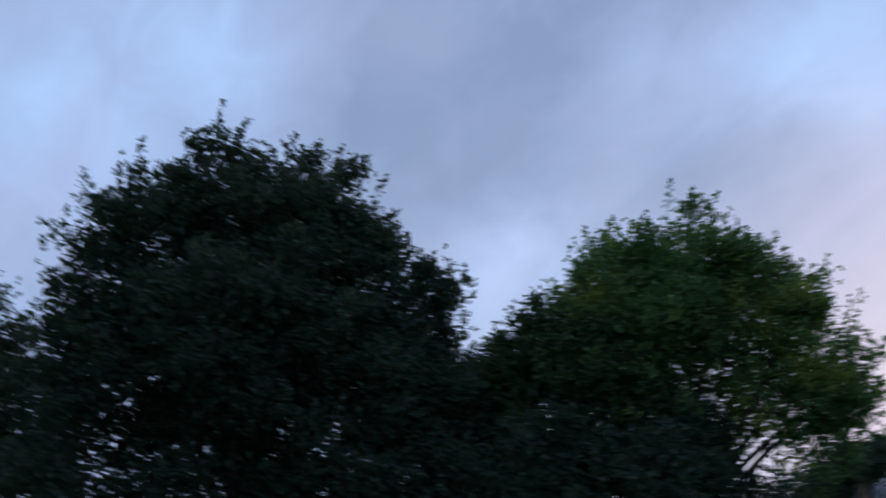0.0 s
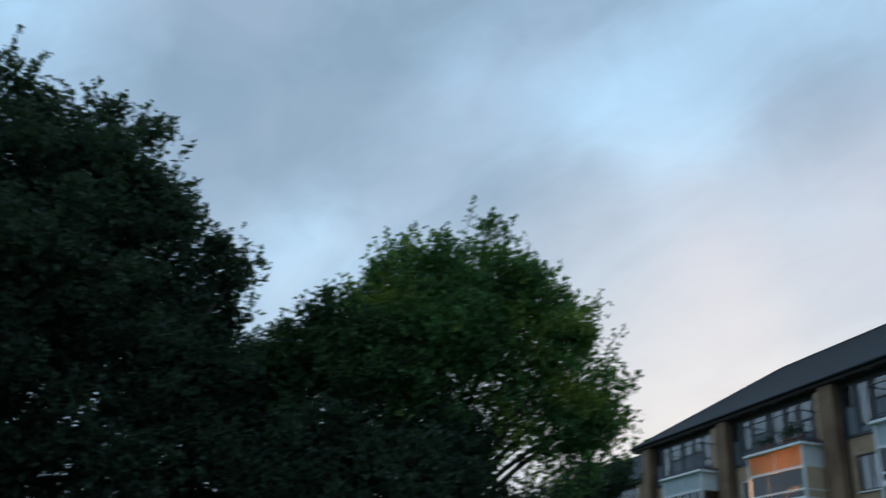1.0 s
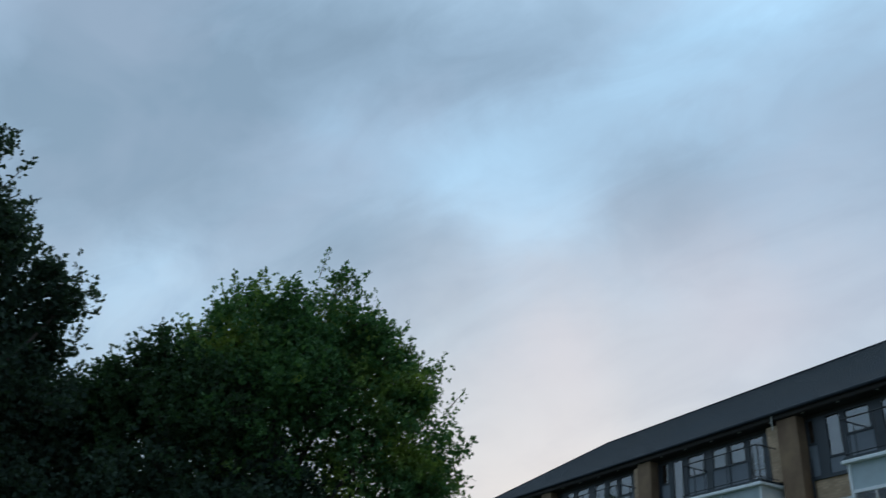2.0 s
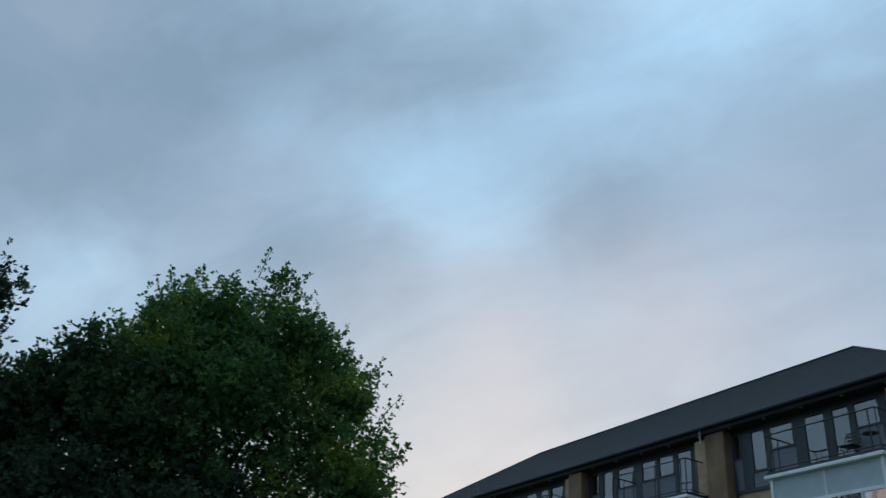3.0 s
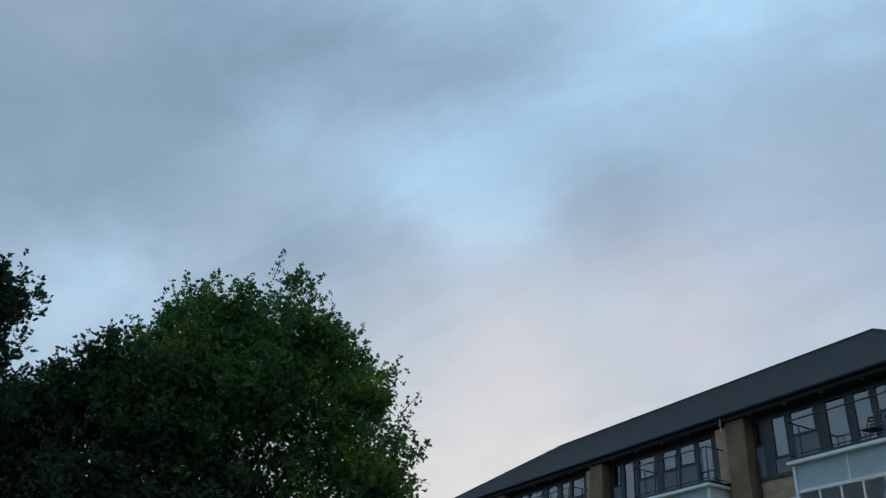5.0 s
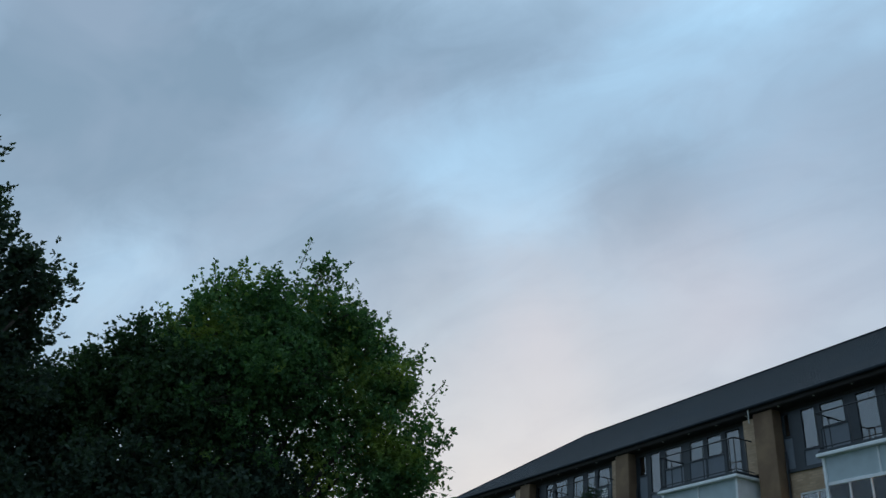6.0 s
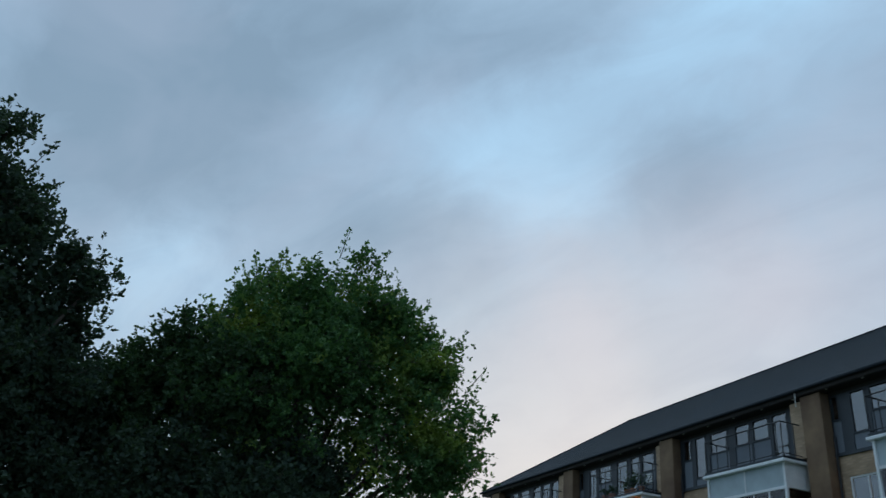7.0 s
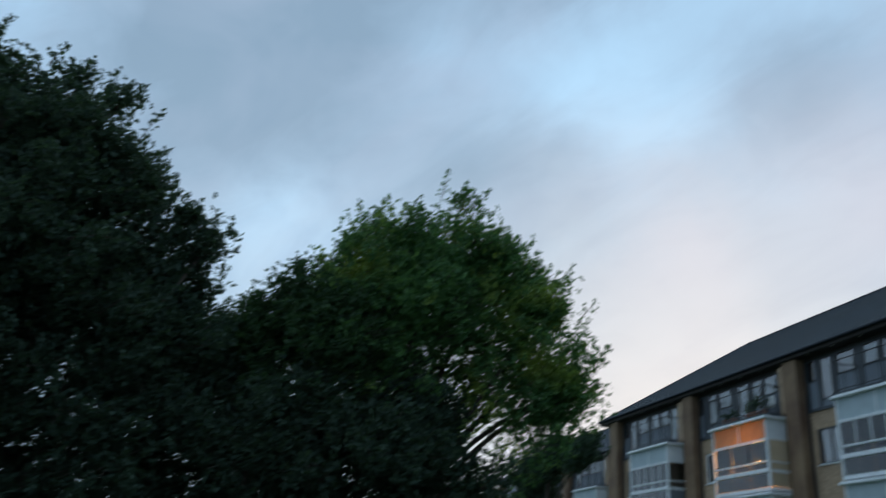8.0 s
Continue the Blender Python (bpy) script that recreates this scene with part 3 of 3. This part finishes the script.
def hanging_lamp(at, watts):
    root = thing("ceiling_lamp", at, "small warm ceiling lamp in the enclosed balcony", "lamp", "balcony lamps")
    x, y, z = at
    part("canopy", rod(bmesh.new(), (x, y, z - 0.03), (x, y, z), 0.06, 0.05), WHITE, root)
    part("cord", rod(bmesh.new(), (x, y, z - 1.22), (x, y, z - 0.03), 0.006), BLACK, root)
    m = bpy.data.materials.new("lamp_glow")
    m.use_nodes = True
    b = m.node_tree.nodes["Principled BSDF"]
    b.inputs["Emission Color"].default_value, b.inputs["Emission Strength"].default_value = (1.0, 0.62, 0.28, 1), 9.0
    bm = bmesh.new()
    bmesh.ops.create_icosphere(bm, subdivisions=2, radius=0.09)
    bmesh.ops.translate(bm, verts=bm.verts[:], vec=(x, y, z - 1.30))
    part("globe", bm, m, root, "glowing glass globe").visible_shadow = False
    data = bpy.data.lights.new("lamp", "POINT")
    data.energy, data.color, data.shadow_soft_size = watts, (1.0, 0.44, 0.12), 0.08
    lamp = new("lamp_light", data)
    lamp.location = (x, y, z - 1.30)


hanging_lamp((lamp_x + 0.2, Y_BOX + 0.62, LEVELS[0] - 0.17), 120)
hanging_lamp((PILLARS[0] - 0.55, Y_BOX + 0.80, LEVELS[0] - 0.17), 16)


# ---- trees ----
def leaf_mesh(name, centres, dirs, sizes, mat, rng):
    """Many folded leaves: five corners and three faces each."""
    n = len(centres)
    side = np.cross(dirs, rng.normal(size=(n, 3)))
    side /= np.linalg.norm(side, axis=1)[:, None] + 1e-9
    up = np.cross(dirs, side)
    s = sizes[:, None]
    wide = s * rng.uniform(0.26, 0.38, (n, 1))
    v = np.empty((n, 6, 3))
    v[:, 0] = centres
    v[:, 1] = centres + dirs * s * 0.45 + side * wide + up * s * 0.10
    v[:, 2] = centres + dirs * s * 0.80 + side * wide * 0.75 + up * s * 0.06
    v[:, 3] = centres + dirs * s + up * s * -0.05
    v[:, 4] = centres + dirs * s * 0.80 - side * wide * 0.75 + up * s * 0.06
    v[:, 5] = centres + dirs * s * 0.45 - side * wide + up * s * 0.10
    faces = np.array([[0, 1, 2, 3], [0, 3, 4, 5]])
    idx = (np.arange(n)[:, None, None] * 6 + faces[None]).reshape(-1)
    me = bpy.data.meshes.new(name)
    me.vertices.add(n * 6)
    me.vertices.foreach_set("co", v.reshape(-1))
    me.loops.add(len(idx))
    me.loops.foreach_set("vertex_index", idx)
    me.polygons.add(n * 2)
    me.polygons.foreach_set("loop_start", np.arange(0, n * 8, 4))
    me.polygons.foreach_set("loop_total", np.full(n * 2, 4))
    me.update(calc_edges=True)
    me.materials.append(mat)
    return me


def curve_limb(bm, a, b, r0, r1, bend, rng, steps=5):
    a, b = Vector(a), Vector(b)
    last, lr = a, r0
    off = Vector(rng.normal(size=3)) * bend * (b - a).length
    for i in range(1, steps + 1):
        t = i / steps
        p = a.lerp(b, t) + off * math.sin(math.pi * t) * 0.5
        r = r0 + (r1 - r0) * t
        rod(bm, last, p, lr, r, sides=6)
        last, lr = p, r
    return last


def tree(name, base, fork, lobes, sprays, mat, label, seed, density=1.4, leaf=0.075, inner=1000, fine=1.5):
    """A trunk, limbs to each lobe of the crown, twigs and leaf sprays. Lobe: x, y, z, radius, share of leaves."""
    rng = np.random.default_rng(seed)
    root = thing(name, base, label, "tree", "trees")
    o = Vector(base)
    bm = bmesh.new()
    top = curve_limb(bm, base, (base[0], base[1], fork), 0.24, 0.17, 0.02, rng, 6)
    part("trunk", bm, BARK, root, "dark upright trunk")
    twigs = bmesh.new()
    cs, ds, ss = [], [], []
    for x, y, z, r, share in lobes:
        c = np.array((x, y, z))
        limb = bmesh.new()
        curve_limb(limb, top, c, 0.075, 0.018, 0.12, rng, 6)
        part("limb", limb, BARK, root)
        count = int(density * share * 260 * r ** 2.2)
        clumps = []
        for _ in range(max(6, int(13 * fine * r * r))):
            d = rng.normal(size=3)
            d /= np.linalg.norm(d)
            out = rng.uniform(0.25, 1.0) ** 0.45
            ragged = 1 + 0.14 * noise.noise(Vector(d * 3.1 + seed)) + (rng.uniform(0.0, 0.16) if rng.random() < 0.3 else 0)
            clumps.append((c + d * (r - 0.22) * out * ragged, d, out))
        for n in range(count):
            heart, d, out = clumps[n % len(clumps)]
            tip = heart + np.clip(rng.normal(size=3), -1.8, 1.8) * np.array((0.20, 0.20, 0.15)) / fine ** 0.4 + d * 0.12
            grow = d * 0.7 + np.array((0, 0, 0.55)) + rng.normal(size=3) * 0.35
            grow /= np.linalg.norm(grow)
            length = rng.uniform(0.22, 0.45)
            start = tip - grow * length
            if out > 0.8 and rng.random() < 0.4:
                rod(twigs, heart - d * 0.35, tip, 0.007, 0.003, sides=3)
            hubs = 3
            k = hubs * int(rng.integers(5, 7))
            hub = start + grow * (np.linspace(0.25, 1.0, hubs) * length)[:, None] + rng.normal(size=(hubs, 3)) * 0.05
            at = np.repeat(hub, k // hubs, axis=0) + rng.normal(size=(k, 3)) * 0.012
            way = grow * 0.30 + rng.normal(size=(k, 3)) * 0.8
            way /= np.linalg.norm(way, axis=1)[:, None]
            cs.append(at)
            ds.append(way)
            ss.append(rng.uniform(0.6, 1.15, k) * leaf * (1.15 if out > 0.85 else 1.0))
        # larger shade leaves deep inside the lobe
        k = int(density * share ** 3 * inner * r ** 2)
        d = rng.normal(size=(k, 3))
        d /= np.linalg.norm(d, axis=1)[:, None]
        cs.append(c + d * (r * 0.72 * rng.random(k) ** 0.4)[:, None])
        w = rng.normal(size=(k, 3))
        ds.append(w / np.linalg.norm(w, axis=1)[:, None])
        ss.append(rng.uniform(1.0, 1.7, k) * leaf)
    # single shoots that stand out of the outline
    for (x0, y0, z0), (x1, y1, z1), k in sprays:
        a, b = np.array((x0, y0, z0)), np.array((x1, y1, z1))
        rod(twigs, a, b, 0.009, 0.003, sides=4)
        t = rng.random(k)
        axis = (b - a) / np.linalg.norm(b - a)
        at = a + (b - a) * t[:, None] + rng.normal(size=(k, 3)) * (0.06 * (1.25 - t))[:, None]
        way = axis * 0.6 + rng.normal(size=(k, 3)) * 0.6
        cs.append(at)
        ds.append(way / np.linalg.norm(way, axis=1)[:, None])
        ss.append(rng.uniform(0.8, 1.3, k) * leaf)
    part("branchwork", twigs, BARK, root)["kind"] = "stuff"
    me = leaf_mesh("crown", np.concatenate(cs) - np.array(base), np.concatenate(ds), np.concatenate(ss), mat, rng)
    crown = new("crown", me)
    crown.parent = root
    crown["label"] = "dense ragged leaf crown"
    crown["kind"] = "stuff"
    return root


DARK_LOBES = [
    (-12.2, -4.6, 8.0, 1.15, 1), (-12.5, -3.3, 7.8, 1.2, 1), (-12.6, -2.8, 7.3, 1.3, 1), (-11.6, -5.55, 7.0, 1.1, 1), (-12.8, -1.75, 6.6, 0.85, 0.9), (-12.8, -2.05, 7.4, 0.75, 0.9),
    (-13.0, -0.62, 6.62, 0.27, 1), (-13.0, -1.04, 6.91, 0.40, 1), (-13.0, -0.87, 6.28, 0.42, 1), (-12.8, -2.5, 8.68, 0.38, 0.9), (-12.7, -3.15, 8.94, 0.38, 0.9), (-13.2, -0.64, 5.87, 0.34, 1), (-12.9, -1.55, 5.7, 1.0, 1), (-12.9, -1.35, 4.6, 1.1, 1.1), (-13.2, -0.85, 4.9, 0.85, 1.1), (-13.2, -1.2, 5.5, 0.8, 1.1), (-12.4, -3.8, 5.8, 2.2, 1), (-11.8, -5.4, 5.0, 1.6, 0.92),
    (-12.6, -2.6, 4.2, 1.8, 0.85), (-11.7, -5.8, 3.6, 1.5, 0.62), (-12.3, -4.0, 3.0, 1.7, 0.75), (-13.8, -3.9, 6.3, 1.9, 0.8), (-11.3, -3.7, 5.3, 1.5, 0.8),
    (-11.5, -5.8, 5.9, 1.2, 0.9), (-12.8, -1.6, 3.0, 1.5, 0.9), (-12.6, -2.9, 2.0, 1.4, 0.8), (-12.0, -5.0, 2.0, 1.4, 0.55),
]
DARK_SPRAYS = [
    ((-12.1, -4.75, 9.0), (-12.1, -4.72, 9.85), 40), ((-12.2, -4.4, 9.0), (-12.3, -4.3, 9.6), 40),
    ((-12.4, -3.6, 8.9), (-12.5, -3.45, 9.4), 36), ((-12.6, -3.1, 8.8), (-12.6, -3.05, 9.3), 30), ((-12.7, -2.7, 8.5), (-12.7, -2.6, 9.25), 36),
    ((-12.8, -2.3, 8.3), (-12.8, -2.15, 9.1), 40), ((-12.8, -2.1, 8.0), (-12.85, -1.8, 8.75), 40), ((-11.6, -5.8, 8.1), (-11.62, -5.8, 8.75), 40),
    ((-11.3, -6.4, 7.5), (-11.25, -6.5, 8.0), 36), ((-11.2, -6.5, 6.7), (-11.1, -6.9, 7.0), 30), ((-12.9, -1.2, 6.3), (-13.0, -0.6, 7.1), 60),
    ((-12.9, -1.0, 6.2), (-13.0, -0.2, 6.5), 60), ((-12.9, -1.0, 6.5), (-13.0, -0.35, 6.85), 50),
]
GREEN_LOBES = [
    (-13.8, 2.4, 6.9, 1.3, 1), (-13.6, 3.6, 7.15, 1.35, 0.92), (-13.4, 4.5, 6.4, 1.38, 0.64), (-13.2, 4.9, 5.4, 1.35, 0.49), (-12.95, 5.36, 5.42, 1.14, 0.60), (-13.0, 5.19, 6.3, 0.62, 0.75),
    (-12.9, 5.3, 4.7, 0.85, 0.34), (-12.95, 5.47, 4.85, 0.74, 0.72), (-13.4, 4.3, 7.0, 0.95, 0.95), (-13.7, 2.6, 5.5, 1.7, 0.74),
    (-13.2, 4.45, 4.2, 1.3, 0.28), (-13.5, 3.6, 4.9, 1.1, 0.50), (-13.0, 3.0, 6.2, 1.1, 0.8), (-14.9, 2.2, 6.1, 1.5, 0.7),
]
FLANK_LOBES = [
    (-13.9, 1.3, 5.85, 1.16, 1), (-13.95, 0.5, 5.28, 0.88, 1), (-13.95, 0.25, 5.92, 0.36, 1), (-14.0, -0.05, 5.0, 0.9, 1), (-13.7, 1.2, 4.6, 1.5, 0.55), (-13.0, 1.7, 5.3, 1.0, 0.8),
]
SHADE_LOBES = [
    (-13.0, 2.5, 3.2, 1.5, 1), (-13.2, 0.9, 3.5, 1.5, 1), (-13.1, 3.7, 2.8, 1.15, 0.9), (-13.0, 1.6, 4.0, 1.1, 0.75), (-13.4, -0.5, 3.6, 1.3, 1), (-13.3, -0.6, 4.7, 0.75, 1),
    (-13.2, 1.5, 2.0, 1.5, 1), (-13.3, -0.4, 2.1, 1.4, 1), (-13.0, 3.2, 1.6, 1.3, 0.9), (-13.0, 2.91, 4.22, 0.85, 1), (-13.0, 3.38, 3.72, 0.75, 0.9),
]
GREEN_SPRAYS = [
    ((-13.6, 3.3, 8.4), (-13.6, 3.42, 9.03), 34), ((-13.5, 3.9, 8.3), (-13.35, 4.25, 8.72), 26), ((-13.5, 3.7, 8.4), (-13.5, 3.75, 8.75), 26),
    ((-13.9, 1.9, 7.8), (-13.9, 1.8, 8.25), 30), ((-13.8, 2.2, 8.0), (-13.8, 2.35, 8.42), 30), ((-13.8, 2.7, 8.1), (-13.7, 2.95, 8.5), 26),
    ((-13.2, 4.8, 7.2), (-13.1, 5.0, 7.75), 26), ((-13.0, 5.2, 6.6), (-12.95, 5.4, 6.95), 22), ((-12.7, 5.8, 6.2), (-12.65, 6.05, 6.55), 26),
]
FAR_LOBES = [(-12.7, -9.2, 5.0, 1.7, 1), (-13.4, -8.4, 4.0, 1.5, 0.8), (-11.9, -10.6, 5.6, 1.9, 0.9), (-12.9, -9.3, 3.0, 1.6, 0.7), (-13.0, -7.7, 4.3, 1.35, 0.75), (-13.0, -7.5, 2.8, 1.4, 0.6)]
SMALL_LOBES = [(-22.14, 10.20, 5.62, 0.60, 0.9), (-23.10, 10.20, 5.68, 0.66, 0.9), (-24.24, 10.20, 5.68, 0.78, 0.9), (-25.56, 10.08, 5.32, 0.96, 0.9), (-25.08, 10.08, 4.24, 1.02, 0.9)]

tree("tree", (-12.4, -3.7, 0), 2.6, DARK_LOBES, DARK_SPRAYS, LEAF_A, "tall dark broadleaf tree with ragged upright shoots", 11)
tree("tree", (-13.6, 2.9, 0), 2.4, GREEN_LOBES, GREEN_SPRAYS, LEAF_B, "rounded green broadleaf tree with yellowish upper leaves", 23, density=1.8, leaf=0.066, fine=3.0)
tree("tree", (-13.9, 0.8, 0), 2.2, FLANK_LOBES, [], LEAF_C, "shorter dark green tree leaning into the rounded one", 37, density=1.7, leaf=0.068, fine=2.0)
tree("tree", (-13.2, 1.3, 0), 1.2, SHADE_LOBES, [], LEAF_A, "low dark bushy tree under the green one", 29)
tree("tree", (-12.8, -9.4, 0), 2.0, FAR_LOBES, [], LEAF_A, "dark broadleaf tree partly hidden beside a taller one", 31)
tree("tree", (-24.2, 10.1, 0), 2.5, SMALL_LOBES, [], LEAF_A, "small dark tree standing before the flats", 47, density=1.2, leaf=0.10)


# ---- things on the balconies ----
def potted_plant(at, height, seed):
    rng = np.random.default_rng(seed)
    root = thing("potted_plant", at, "dark leafy plant in a small clay pot on the balcony deck", "plant", "balcony plants")
    x, y, z = at
    bm = bmesh.new()
    rod(bm, (x, y, z), (x, y, z + 0.2), 0.09, 0.13, sides=12)
    rod(bm, (x, y, z + 0.2), (x, y, z + 0.23), 0.145, sides=12)
    part("pot", bm, CLAY, root)
    k = 110
    at_ = np.array((0, 0, 0.24)) + rng.normal(size=(k, 3)) * np.array((0.10, 0.10, height * 0.22)) + np.array((0, 0, height * 0.4))
    way = rng.normal(size=(k, 3)) + np.array((0, 0, 0.5))
    ob = new("foliage", leaf_mesh("foliage", at_, way / np.linalg.norm(way, axis=1)[:, None], rng.uniform(0.06, 0.12, k), LEAF_A, rng))
    ob.parent = root
    stem = bmesh.new()
    rod(stem, (x, y, z + 0.2), (x, y, z + 0.24 + height * 0.5), 0.012, 0.006)
    part("stem", stem, BARK, root)


def garden_chair(at, mat, label):
    """A folding chair of slats on a steel frame."""
    root = thing("folding_chair", at, label, "chair", "balcony chairs")
    x, y, z = at
    for i in range(5):
        part("slat", solid(x - 0.2 + 0.085 * i, x - 0.13 + 0.085 * i, y - 0.2, y + 0.2, z + 0.43, z + 0.45), mat, root)
    for i in range(4):
        part("slat", solid(x - 0.2, x + 0.2, y + 0.2, y + 0.22, z + 0.55 + 0.09 * i, z + 0.61 + 0.09 * i), mat, root)
    for sx in (-0.19, 0.19):
        part("leg", rod(bmesh.new(), (x + sx, y - 0.2, z), (x + sx, y + 0.21, z + 0.9), 0.012), BLACK, root)
        part("leg", rod(bmesh.new(), (x + sx, y + 0.2, z), (x + sx, y - 0.2, z + 0.44), 0.012), BLACK, root)


def bistro_table(at):
    root = thing("bistro_table", at, "small round black balcony table on a thin stem", "table")
    x, y, z = at
    part("tabletop", rod(bmesh.new(), (x, y, z + 0.62), (x, y, z + 0.64), 0.2, sides=20), BLACK, root)
    part("stem", rod(bmesh.new(), (x, y, z + 0.02), (x, y, z + 0.62), 0.02), BLACK, root)
    for i in range(3):
        a = i * 2.094
        part("foot", rod(bmesh.new(), (x, y, z + 0.06), (x + 0.24 * math.cos(a), y + 0.24 * math.sin(a), z + 0.012), 0.012), BLACK, root)


DECK = LEVELS[0] + 0.03
bx = PILLARS[2] - 0.22
potted_plant((bx - 1.35, 19.62, DECK), 0.55, 3)
potted_plant((bx - 0.95, 19.60, DECK), 0.75, 4)
potted_plant((bx - 0.45, 19.62, DECK), 0.65, 5)
potted_plant((bx - 2.4, 19.62, DECK), 0.35, 6)
potted_plant((bx - 2.9, 19.62, DECK), 0.3, 7)
garden_chair((bx - 0.75, 20.0, DECK), PAPER, "white slatted folding chair among balcony plants")
bistro_table((PILLARS[0] - 0.80, 19.85, DECK))
garden_chair((PILLARS[0] - 1.5, 19.95, DECK), BLACK, "black slatted folding chair beside the small table")
